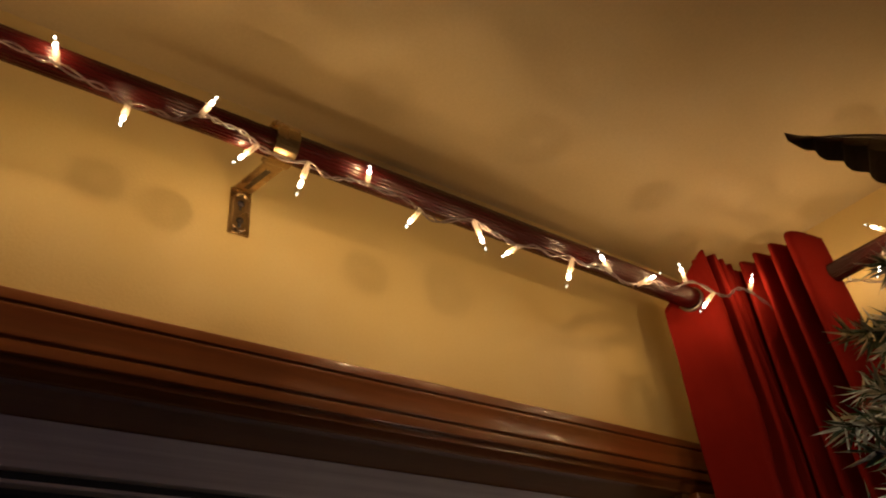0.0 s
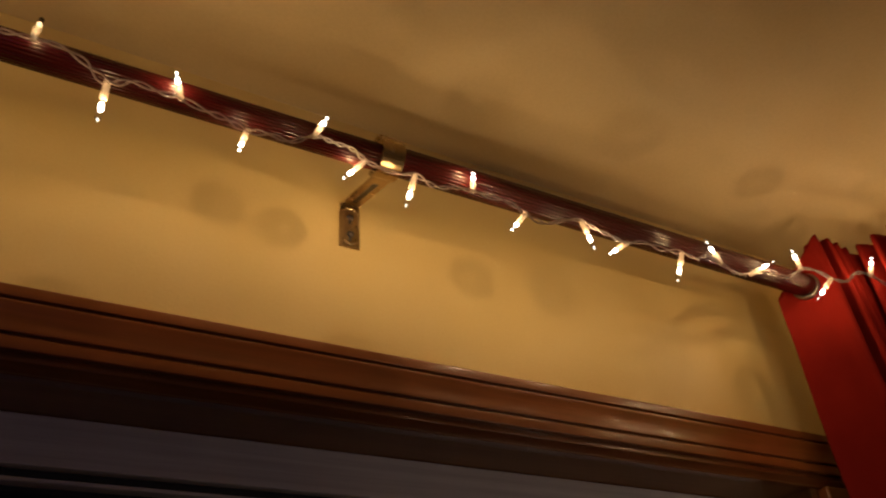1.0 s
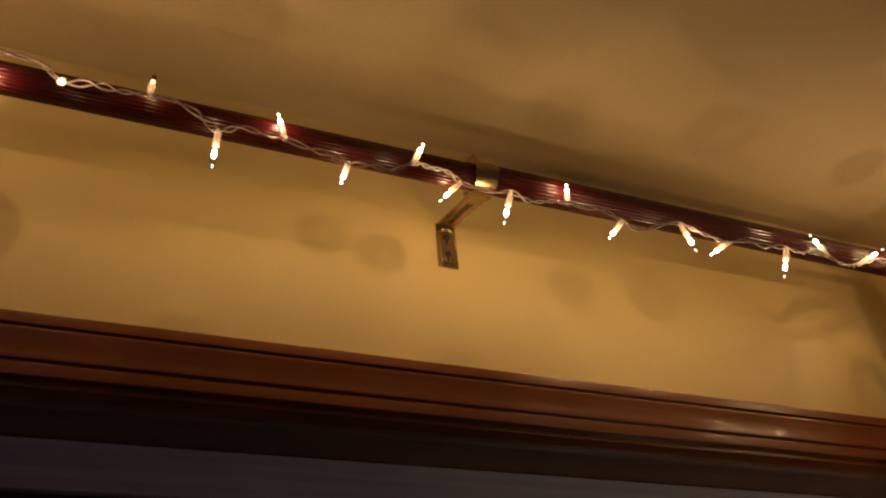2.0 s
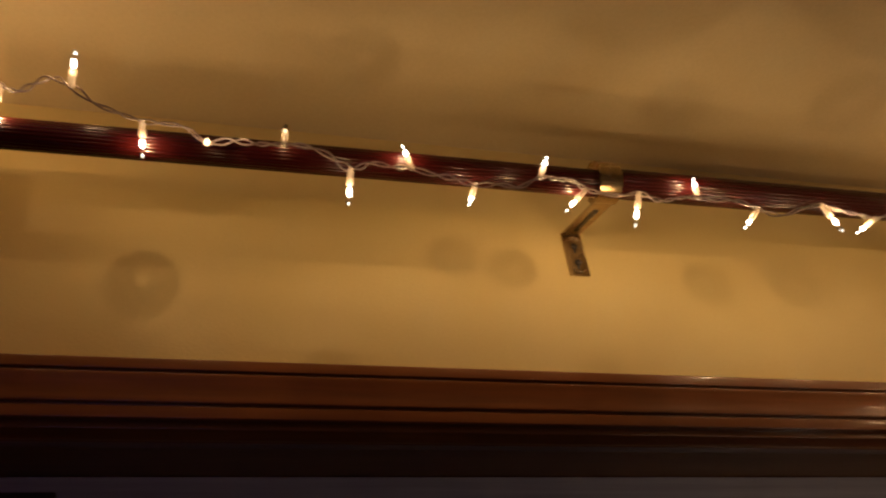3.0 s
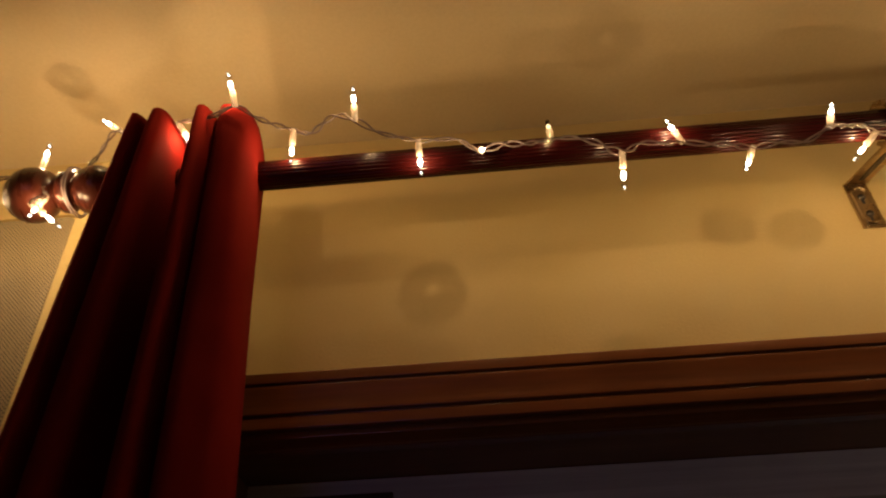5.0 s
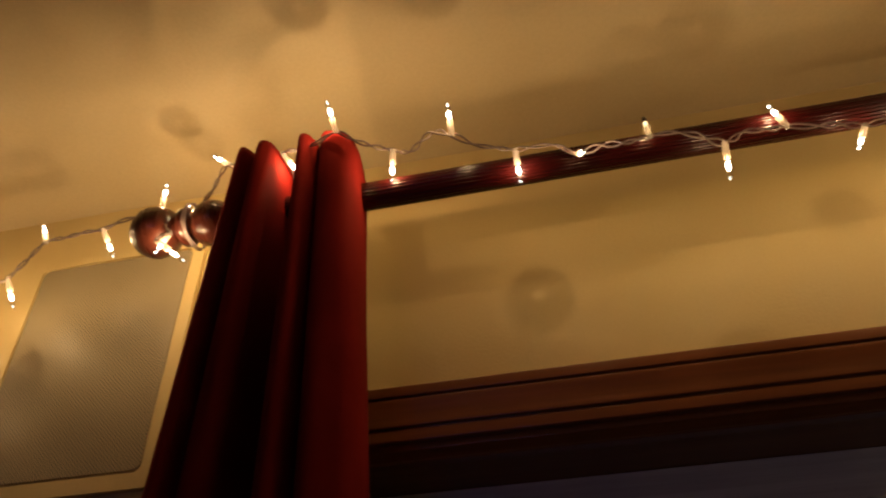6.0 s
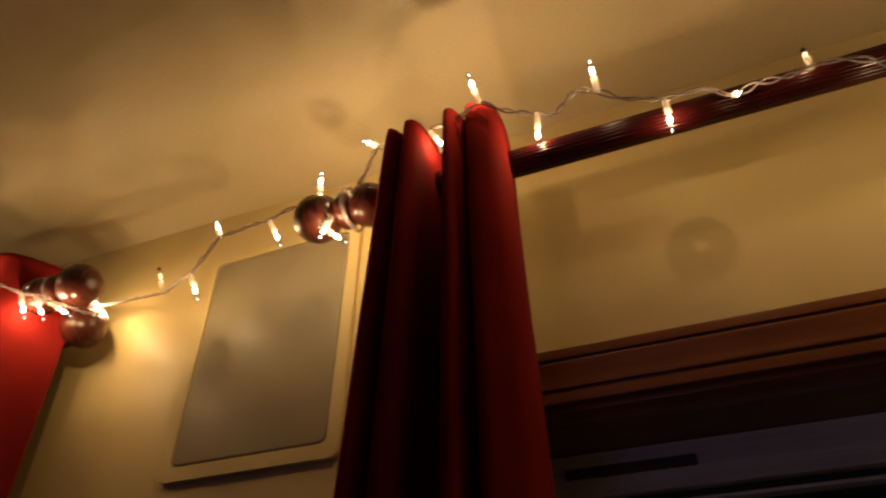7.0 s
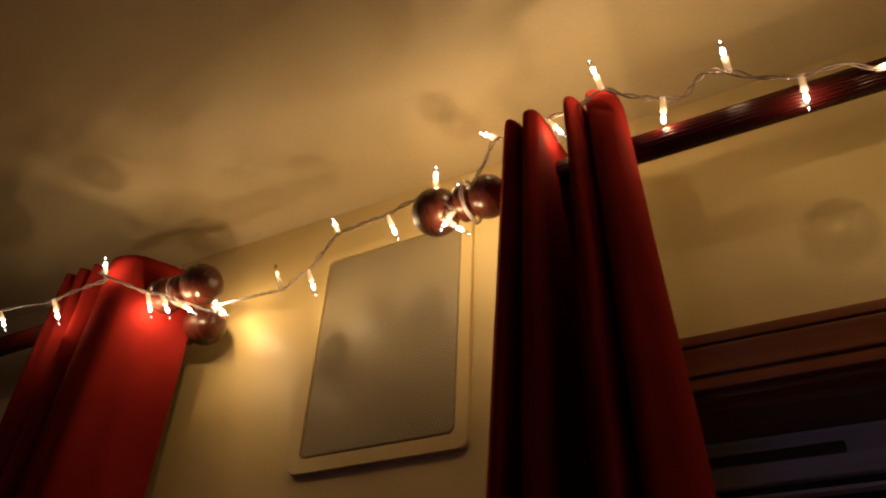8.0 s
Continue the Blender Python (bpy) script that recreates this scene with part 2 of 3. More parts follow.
win_part("gasket", box("gasket", (FR0, 1.010, 1.8180), (FR1, 1.036, 1.8243), M_RUBBER))
for x0, x1 in ((FR0, FR0 + 0.055), (FR1 - 0.055, FR1)):
    win_part("side_frame", box("side_frame", (x0, 1.001, SILL), (x1, 1.045, 1.8178), M_UPVC, 0.002))
win_part("pane", box("pane", (FR0 + 0.05, 1.022, SILL), (FR1 - 0.05, 1.027, 1.8179), M_PANE))
vent = win_part("vent_slot", box("vent_slot", (-0.560, 0.9765, 1.8640), (-0.391, 0.9825, 1.8785), M_VENT, 0.0024), label="narrow dark vent strip on the frame")
win_part("slot_bar", box("slot_bar", (-0.553, 0.9748, 1.8700), (-0.399, 0.9768, 1.8730), M_VENT, 0.0008), vent)


# ---- curtain rods ----
def reeded(name, length, r, mat, reeds=22):
    """A pole along x with rounded reeds all along it."""
    segs = reeds * 6
    verts, faces = [], []
    for x in (0.0, length):
        for k in range(segs):
            t = 2 * math.pi * k / segs
            rr = r - 0.0010 + 0.0010 * abs(math.sin(reeds * t / 2)) ** 0.7
            verts.append((x, rr * math.cos(t), rr * math.sin(t)))
    for k in range(segs):
        j = (k + 1) % segs
        faces.append((k, j, segs + j, segs + k))
    faces += [tuple(range(segs)), tuple(range(segs, 2 * segs))]
    return mesh_of(name, verts, faces, mat)


def finial_mesh():
    """Turned finial: a large ball, a neck ring and an end ball, with fine turned grooves."""
    prof = [(-0.004, 0.012), (-0.003, 0.020)]
    prof += [(0.030 - 0.034 * math.cos(a), 0.034 * math.sin(a)) for a in [0.62 + i * 0.185 for i in range(11)]]
    prof += [(0.0565, 0.0185), (0.0578, 0.0185), (0.0590, 0.022)]
    prof += [(0.0690 - 0.0098 * math.cos(a), 0.0215 + 0.0078 * math.sin(a)) for a in [0.2 + i * 0.30 for i in range(10)]]
    prof += [(0.0795, 0.0185), (0.0810, 0.0180)]
    for i in range(26):
        a = 0.40 + (math.pi - 0.40) * i / 25
        g = 0.0009 if i in (8, 10, 16) else 0.0
        prof.append((0.1165 - 0.0385 * math.cos(a), max(0.0004, (0.0385 - g) * math.sin(a))))
    return lathe("finial", prof, M_FINIAL, 36)


FINIAL = finial_mesh()


def rod(x0, x1, y, label, flip_finial_at=None, place=None, turn=0.0, joint=None):
    """A rod from x0 to x1; finials at the ends named in flip_finial_at ('low', 'high')."""
    ob = holder("curtain_rod", (x0, y, rod_z(x0)) if place is None else place, label, "curtain rod", "curtain rods")
    ob.rotation_euler = (0, -math.atan(0.008) if place is None else 0.0, turn)
    if joint is None:
        part("pole", reeded("pole", x1 - x0, ROD_R, M_ROD), ob)
    else:
        part("pole", reeded("pole", joint - x0, ROD_R, M_ROD), ob)
        part("pole", reeded("pole", x1 - joint, ROD_R + 0.0024, M_ROD), ob, "thicker outer length of the rod", pose(joint - x0, 0, 0.0026))
    if flip_finial_at == "low":
        part("finial", FINIAL, ob, "round turned finial", pose(0, 0, 0, 0, 0, 180))
    if flip_finial_at == "high":
        part("finial", FINIAL, ob, "round turned finial", pose(x1 - x0, 0, 0))
    return ob


rod(-0.7415, 1.32, ROD_Y, "dark mahogany reeded wooden curtain rod over the window", "low", joint=0.2935)
rod(-2.5, -1.4495, ROD_Y, "dark mahogany reeded wooden curtain rod beside the speaker", "high")
rod(-1.66, -1.495, 0.836, "second dark wooden curtain rod close to the wall", "high", place=(-1.66, 0.836, 2.202))
rod(0.0, 1.65, 0, "dark mahogany reeded curtain rod on the side wall", place=(1.365, 0.735, 2.248), turn=-math.pi / 2)


def bracket(x, y_wall, y_rod, z_rod, m=None):
    """Bent-metal rod bracket: wall plate with two screws, a slanting slotted arm and a cup round the rod."""
    ob = holder("rod_bracket", (x, y_wall, z_rod), "antique brass curtain rod bracket screwed to the wall", "bracket", "rod brackets")
    w = 0.0165
    top, low = 0.017, -0.066
    plate = part("wall_plate", box("wall_plate", (-w, -0.0030, low), (w, 0.0, top), M_BRASS, 0.0010), ob)
    rim = [(0.0072, -0.0255, -0.002), (0.0100, -0.0260, -0.0058), (0.0118, -0.0260, -0.0058), (0.0140, -0.0255, -0.002)]
    n, verts, faces = 28, [], []
    for r, zc, y in rim:
        for k in range(n):
            a = 2 * math.pi * k / n
            verts.append((r * math.cos(a), y, zc + r * math.sin(a) + (0.0225 if math.sin(a) > 0 else -0.0225)))
    for q in range(3):
        faces += [(q * n + k, q * n + (k + 1) % n, (q + 1) * n + (k + 1) % n, (q + 1) * n + k) for k in range(n)]
    part("embossed_rim", mesh_of("embossed_rim", verts, faces, M_BRASS, True), plate, "long raised rim pressed into the plate")
    for z in (-0.010, -0.042):
        part("screw", lathe("screw", [(0, 0.0004), (0.0, 0.0056), (0.0022, 0.0052), (0.0036, 0.0030), (0.0038, 0.0004)], M_STEEL, 14), plate, "dark screw head", pose(0.0005, -0.003, z, 0, 0, -90))
        # no hole is cut: a dark bar on the plate gives its shade
        part("keyhole", box("keyhole", (-0.0022, -0.0036, z - 0.0125), (0.0022, -0.0029, z - 0.004), M_RUBBER, 0.0003), plate, "dark narrow bar drawn for the shade in a keyhole")
    # the arm rises from the plate's top edge out to the cup
    a, b = Vector((0, -0.003, top - 0.002)), Vector((0, y_rod - y_wall + 0.012, -0.0225))
    d = b - a
    n = Vector((0, -d.z, d.y)).normalized() * 0.0018
    half = w * 0.86
    verts, faces = [], []
    for sx0, sx1, t0, t1 in ((-half, -half + 0.0105, 0, 1), (half - 0.0105, half, 0, 1), (-half + 0.0105, half - 0.0105, 0, 0.14), (-half + 0.0105, half - 0.0105, 0.80, 1)):
        k = len(verts)
        for t in (t0, t1):
            for sx in (sx0, sx1):
                for s in (-1, 1):
                    verts.append(a + d * t + Vector((sx, 0, 0)) + n * s)
        faces += [tuple(k + i for i in f) for f in ((0, 1, 3, 2), (4, 6, 7, 5), (0, 4, 5, 1), (2, 3, 7, 6), (0, 2, 6, 4), (1, 5, 7, 3))]
    arm = part("arm", mesh_of("arm", verts, faces, M_BRASS), ob, "slotted slanting brass arm")
    # added dark strip as wide as the slot, in place of its shade
    k = n * 1.6
    lip = [a + d * t + Vector((sx, 0, 0)) + k * q for t in (0.15, 0.79) for sx in (-0.0036, 0.0036) for q in (0.55, 1.0)]
    part("slot_shade", mesh_of("slot_shade", lip, [(0, 1, 3, 2), (4, 6, 7, 5), (0, 4, 5, 1), (2, 3, 7, 6), (0, 2, 6, 4), (1, 5, 7, 3)], M_STEEL), arm, "dark strip standing for the shade in the slot")
    # cup: a band round the front and the underside of the rod
    verts, faces = [], []
    yc, n_seg = y_rod - y_wall, 22
    for i in range(n_seg + 1):
        t = math.radians(70 + 270 * i / n_seg)
        for r in (ROD_R + 0.0036, ROD_R + 0.0090):
            for sx in (-w, w):
                verts.append((sx, yc + r * math.cos(t), r * math.sin(t) * (1.24 if math.sin(t) > 0 else 1.0)))
    for i in range(n_seg):
        k = 4 * i
        faces += [(k, k + 1, k + 5, k + 4), (k + 2, k + 6, k + 7, k + 3), (k, k + 4, k + 6, k + 2), (k + 1, k + 3, k + 7, k + 5)]
    faces += [(0, 1, 3, 2), (4 * n_seg, 4 * n_seg + 2, 4 * n_seg + 3, 4 * n_seg + 1)]
    part("cup", mesh_of("cup", verts, faces, M_BRASS, False), ob, "bent brass band under the rod")
    return ob


bracket(0.2935, WALL, ROD_Y, rod_z(0.2935))


# ---- curtains ----
def curtain(knots, place, turn, label, spread, pivot, top=2.305, bottom=0.06, grommets=(), sag=0.0, close=0.0):
    """A grommet-top panel: knots (along the rod, towards the room) give the folds at the heading; they open downwards."""
    ob = holder("curtain", place, label, "curtain", "red curtains")
    ob.rotation_euler = (0, 0, turn)
    line = spline([Vector((u, v, 0)) for u, v in knots], 9)
    rows = [top, top - 0.012, top - 0.03, top - 0.06, top - 0.1] + [top - 0.15 - 0.062 * i for i in range(35)]
    rows = [z for z in rows if z > bottom] + [bottom]
    n, verts, faces = len(line), [], []
    for z in rows:
        drop = top - z
        f = 1 + spread * min(drop, 0.9) + 0.12 * max(0, drop - 0.9)
        for i, q in enumerate(line):
            p = Vector((q.x, 0.08 - (0.08 - q.y) * (1 - close * min(1.0, drop / 0.3)), 0))
            ph = 2.7 * noise.noise(Vector((p.x * 9, p.y * 6, drop * 1.5)))
            ph += 0.9 * noise.noise(Vector((p.x * 31, p.y * 17, drop * 6.0)))
            amp = 0.008 * min(1.0, drop * 2.2)
            tuck = 1 - 0.03 * math.exp(-drop / 0.012)
            sway = 0.0006 * math.sin(i * 1.9) * math.exp(-drop / 0.02)
            verts.append((pivot + (p.x - pivot) * f + amp * ph * 0.6, -(p.y * tuck * (1 + 0.12 * spread * min(drop, 0.9)) + amp * ph), z + sway - sag * max(0.0, 1 - i / (0.24 * n)) ** 1.5 * math.exp(-drop / 0.09) - place[2]))
    for r in range(len(rows) - 1):
        for i in range(n - 1):
            k = r * n + i
            faces.append((k, k + 1, k + n + 1, k + n))
    panel = part("panel", mesh_of("panel", verts, faces, M_RED, True), ob)
    th = panel.modifiers.new("thickness", "SOLIDIFY")
    th.thickness, th.offset = 0.0035, 0.0
    for u, tilt in grommets:
        prof = [(0.0035, 0.0208), (0.0040, 0.0230), (0.0026, 0.0262), (0.0, 0.0270), (-0.0026, 0.0262), (-0.0040, 0.0230), (-0.0035, 0.0208), (0.0035, 0.0208)]
        part("grommet", lathe("grommet", prof, M_NICKEL, 28), ob, "metal grommet ring", pose(u, 0, 0, 0, 0, tilt))
    return ob


curtain([(-0.560, -0.045), (-0.551, 0.02), (-0.554, 0.056), (-0.568, 0.072), (-0.586, 0.074), (-0.594, 0.050), (-0.598, 0.012), (-0.601, 0.050), (-0.609, 0.076), (-0.621, 0.072), (-0.627, 0.02), (-0.630, -0.035), (-0.641, -0.048),
         (-0.653, -0.035), (-0.658, 0.02), (-0.661, 0.062), (-0.669, 0.078), (-0.681, 0.074), (-0.689, 0.036), (-0.697, 0.064), (-0.708, 0.073), (-0.719, 0.045), (-0.723, -0.03)],
        (0, ROD_Y, rod_z(-0.6)), 0, "dark red gathered curtain panel at the rod's end beside the finial", 0.62, -0.648, close=0.12)
curtain([(1.172, -0.050), (1.186, -0.032), (1.197, -0.006), (1.203, 0.022), (1.205, 0.044), (1.214, 0.050), (1.224, 0.036), (1.230, 0.010), (1.240, 0.030), (1.248, 0.052), (1.258, 0.045), (1.264, 0.010), (1.272, 0.035), (1.281, 0.050),
         (1.290, 0.020), (1.298, -0.010), (1.306, 0.030), (1.316, 0.045), (1.328, 0.0), (1.340, 0.030), (1.356, 0.0)],
        (0, ROD_Y, rod_z(1.2)), 0, "bright red curtain panel gathered in the corner with a metal grommet", 0.30, 1.185, top=2.352, sag=0.11, grommets=((1.1955, 18.0),))
curtain([(-0.010, 0.0), (-0.001, 0.045), (0.010, 0.060), (0.018, 0.03), (0.025, 0.0), (0.033, 0.045), (0.044, 0.062), (0.054, 0.03), (0.061, 0.0), (0.069, 0.05), (0.080, 0.064), (0.089, 0.02), (0.096, 0.0), (0.105, 0.05), (0.117, 0.066), (0.127, 0.03),
         (0.133, 0.0), (0.143, 0.05), (0.158, 0.070), (0.172, 0.045), (0.182, -0.02)],
        (1.365, 0.735, 2.248), -math.pi / 2, "bright red curtain panel on the side wall's rod", 0.35, 0.08, top=2.338)
curtain([(-1.398, -0.055), (-1.414, -0.030), (-1.438, 0.016), (-1.466, 0.053), (-1.505, 0.064), (-1.530, 0.053), (-1.542, 0.028), (-1.552, 0.053), (-1.563, 0.066), (-1.574, 0.044), (-1.581, 0.028), (-1.590, 0.056), (-1.602, 0.067),
         (-1.613, 0.044), (-1.620, 0.028), (-1.629, 0.056), (-1.641, 0.064), (-1.654, 0.024), (-1.664, -0.030)],
        (0, ROD_Y, rod_z(-1.5)), 0, "bright red curtain panel beside the wall speaker", 0.15, -1.43, grommets=((-1.428, -32.0),))


# ---- wall speaker ----
def rounded_rect(x0, z0, x1, z1, r, n=5):
    out = []
    for cx, cz, a0 in ((x1 - r, z1 - r, 0), (x0 + r, z1 - r, 90), (x0 + r, z0 + r, 180), (x1 - r, z0 + r, 270)):
        for i in range(n + 1):
            a = math.radians(a0 + 90 * i / n)
            out.append((cx + r * math.cos(a), cz + r * math.sin(a)))
    return out


def speaker():
    ob = holder("wall_speaker", (-1.02, WALL, 2.12), "cream in-wall speaker with a perforated grille", "speaker")
    o = rounded_rect(-0.153, -0.213, 0.161, 0.216, 0.014)
    i1 = rounded_rect(-0.136, -0.189, 0.140, 0.198, 0.012)
    n = len(o)
    rings = [[(x, 0.0, z) for x, z in o], [(x, -0.005, z) for x, z in o], [(x * 0.992, -0.0075, z * 0.993) for x, z in o], [(x, -0.0075, z) for x, z in i1], [(x, -0.0005, z) for x, z in i1]]
    verts = [v for r in rings for v in r]
    faces = [(r * n + k, r * n + (k + 1) % n, (r + 1) * n + (k + 1) % n, (r + 1) * n + k) for r in range(len(rings) - 1) for k in range(n)]
    part("speaker_frame", mesh_of("speaker_frame", verts, faces, M_WALL), ob)
    g = rounded_rect(-0.1335, -0.1865, 0.1375, 0.1955, 0.011)
    verts = [(x, -0.0005, z) for x, z in g] + [(x, -0.0052, z) for x, z in g] + [(x * 0.985, -0.0066, z * 0.988) for x, z in g]
    faces = [(r * n + k, r * n + (k + 1) % n, (r + 1) * n + (k + 1) % n, (r + 1) * n + k) for r in range(2) for k in range(n)] + [tuple(2 * n + k for k in range(n))]
    part("grille", mesh_of("grille", verts, faces, M_GRILLE), ob, "perforated painted metal grille")
    return ob


def grille_material():
    m = material("perforated_metal", (0.42, 0.35, 0.21), 0.45, second=(0.34, 0.28, 0.165), scale=5, fine=200)
    n, l = m.node_tree.nodes, m.node_tree.links
    tc = n.new("ShaderNodeTexCoord")
    mp = n.new("ShaderNodeMapping")
    mp.inputs["Rotation"].default_value = (0, radians(45), 0)
    l.new(tc.outputs["Object"], mp.inputs["Vector"])
    sep = n.new("ShaderNodeSeparateXYZ")
    l.new(mp.outputs[0], sep.inputs[0])
    sines = []
    for axis in (0, 2):
        k = n.new("ShaderNodeMath")
        k.operation = "MULTIPLY"
        k.inputs[1].default_value = 2 * math.pi / 0.0040
        l.new(sep.outputs[axis], k.inputs[0])
        s = n.new("ShaderNodeMath")
        s.operation = "SINE"
        l.new(k.outputs[0], s.inputs[0])
        sines.append(s)
    pr = n.new("ShaderNodeMath")
    pr.operation = "ADD"
    l.new(sines[0].outputs[0], pr.inputs[0])
    l.new(sines[1].outputs[0], pr.inputs[1])
    gt = n.new("ShaderNodeMath")
    gt.operation = "GREATER_THAN"
    gt.inputs[1].default_value = 0.75
    l.new(pr.outputs[0], gt.inputs[0])
    mx = n.new("ShaderNodeMix")
    mx.data_type = "RGBA"
    base = n["Principled BSDF"].inputs["Base Color"]
    src = base.links[0].from_socket
    l.new(gt.outputs[0], mx.inputs[0])
    l.new(src, mx.inputs[6])
    mx.inputs[7].default_value = (0.05, 0.04, 0.025, 1)
    l.new(mx.outputs[2], base)
    return m


M_GRILLE = grille_material()
speaker()

# ---- string of lights: (place of the glow, way the bulb points) ----
SIDE_BULBS = [  # on the side wall's rod
    ((1.285, 0.25, 2.21), (0.0, 0.5, -0.8)),
    ((1.285, 0.35, 2.255), (-0.2, 0.1, 0.95)),
    ((1.29, 0.45, 2.174), (0.1, 0.6, -0.7)),
    ((1.29, 0.427, 2.251), (-0.6, 0.5, 0.4)),
    ((1.425, 0.55, 2.275), (0.1, 0.0, 1.0)),
    ((1.41, 0.68, 2.27), (0.2, 0.1, 0.95)),
]
CORNER_END_BULBS = [  # by the corner
    ((1.255, 0.66, 2.259), (0.35, -0.2, 0.9)),
    ((1.141, 0.708, 2.196), (-0.05, 0.82, -0.50)),
    ((1.086, 0.7, 2.254), (0.0, 0.05, 1.0)),
    ((0.986, 0.7, 2.207), (0.4, -0.6, 0.2)),
    ((0.856, 0.7, 2.206), (-0.35, 0.05, 0.93)),
    ((0.746, 0.689, 2.127), (0.1, 0.6, -0.75)),
]
RIGHT_BULBS = [  # right of the bracket
    ((0.645, 0.711, 2.152), (0.14, 0.97, 0.22)),
    ((0.563, 0.676, 2.126), (0.65, 0.35, -0.65)),
    ((0.489, 0.741, 2.174), (0.12, 0.98, 0.05)),
    ((0.414, 0.729, 2.226), (0.22, 0.14, 0.97)),
    ((0.309, 0.733, 2.163), (-0.05, 0.6, -0.75)),
]
MIDDLE_BULBS = [  # left of the bracket
    ((0.242, 0.774, 2.212), (-0.37, 0.92, -0.16)),
    ((0.165, 0.68, 2.189), (0.38, 0.05, 0.92)),
    ((0.086, 0.755, 2.188), (0.06, 0.99, 0.09)),
    ((-0.004, 0.73, 2.236), (-0.23, 0.04, 0.97)),
    ((-0.078, 0.733, 2.161), (0.0, 0.6, -0.75)),
    ((-0.16, 0.722, 2.246), (0.02, 0.18, 0.98)),
    ((-0.248, 0.692, 2.183), (0.1, -0.7, -0.7)),
    ((-0.328, 0.738, 2.216), (0.0, 0.88, -0.46)),
    ((-0.405, 0.668, 2.268), (-0.03, -0.41, 0.91)),
]
PANEL_BULBS = [  # over the gathered panel and round its finial
    ((-0.498, 0.734, 2.251), (-0.24, 0.79, -0.5)),
    ((-0.567, 0.663, 2.31), (-0.17, -0.54, 0.82)),
    ((-0.640, 0.726, 2.284), (0.40, 0.20, -0.6)),
    ((-0.75, 0.712, 2.311), (-0.74, 0.1, 0.66)),
    ((-0.842, 0.80, 2.304), (0.05, -0.1, 0.97)),
    ((-0.8, 0.735, 2.164), (0.5, 0.5, -0.3)),
    ((-0.825, 0.735, 2.182), (-0.78, 0.61, -0.17)),
    ((-0.861, 0.76, 2.314), (0.08, -0.2, 0.97)),
]
SPAN_BULBS = [  # in the free span past the speaker
    ((-0.939, 0.775, 2.234), (0.0, 0.85, -0.5)),
    ((-1.047, 0.757, 2.272), (-0.45, 0.1, 0.85)),
    ((-1.121, 0.817, 2.204), (0.02, 0.67, -0.75)),
    ((-1.211, 0.819, 2.258), (0.0, -0.55, 0.8)),
]
FAR_FINIAL_BULBS = [  # round the other rod's finials
    ((-1.342, 0.838, 2.222), (0.7, 0.1, -0.6)),
    ((-1.351, 0.822, 2.236), (-0.4, 0.1, 0.9)),
    ((-1.322, 0.745, 2.167), (0.6, 0.4, -0.4)),
    ((-1.374, 0.742, 2.178), (0.05, 0.6, -0.7)),
    ((-1.417, 0.74, 2.19), (0.0, 0.5, -0.8)),
]
FAR_BULBS = [  # over the other panel and beyond
    ((-1.486, 0.672, 2.262), (-0.11, -0.32, 0.94)),
    ((-1.56, 0.668, 2.17), (0.05, 0.55, -0.8)),
    ((-1.76, 0.69, 2.215), (0.3, 0.4, -0.8)),
]
STRETCHES = ((SIDE_BULBS, 1.0), (CORNER_END_BULBS, 1.1), (RIGHT_BULBS, 1.1), (MIDDLE_BULBS, 0.95), (PANEL_BULBS, 1.25), (SPAN_BULBS, 1.1), (FAR_FINIAL_BULBS, 1.55), (FAR_BULBS, 0.95))  # bulbs and how strongly they burn
FAINT = {(-0.16, 0.722, 2.246): 0.35, (-1.211, 0.819, 2.258): 0.35}  # bulbs that hardly glow


def bulb_meshes():
    """All along x, with the glow at 0 and the wire at -0.028."""
    socket = lathe("socket", [(-0.031, 0.0006), (-0.031, 0.0034), (-0.026, 0.0040), (-0.016, 0.0043), (-0.0095, 0.0047), (-0.0085, 0.0044), (-0.0085, 0.0034), (-0.015, 0.0030)], M_SOCKET, 14)
    glass = lathe("bulb", [(-0.0084, 0.0032), (-0.006, 0.0041), (0.0, 0.0043), (0.006, 0.0040), (0.0115, 0.0031)], M_GLASS, 14)
    # open at the end: leaves a bright dot in the tinted cap's shadow
    tip = lathe("tip", [(0.0116, 0.0031), (0.0136, 0.0026), (0.0158, 0.0017), (0.0174, 0.0008)], M_TIP, 14)
    # capsule wider than a filament: the bloom round it is put into its size
    glow_line = [(-0.0066, 0.0003), (-0.0050, 0.0019), (-0.002, 0.0029), (0.002, 0.0029), (0.0046, 0.0018), (0.0056, 0.0003)]
    glow, faint = lathe("filament", glow_line, M_GLOW, 10), lathe("filament", glow_line, M_GLOW_DIM, 10)
    # glowing bead drawn as the highlight that the glass end would catch
    pip_glint = lathe("pip_glint", [(0.0120, 0.0003), (0.0128, 0.0013), (0.0158, 0.0011), (0.0168, 0.0003)], M_PIP_GLINT, 8)
    return socket, glass, tip, glow, pip_glint, faint


BULB_MESHES = bulb_meshes()


def lamp_of(watts, colour):
    lamp = bpy.data.lights.new("bulb_light", "POINT")
    lamp.energy, lamp.color, lamp.shadow_soft_size = watts, colour, 0.0004
    return lamp


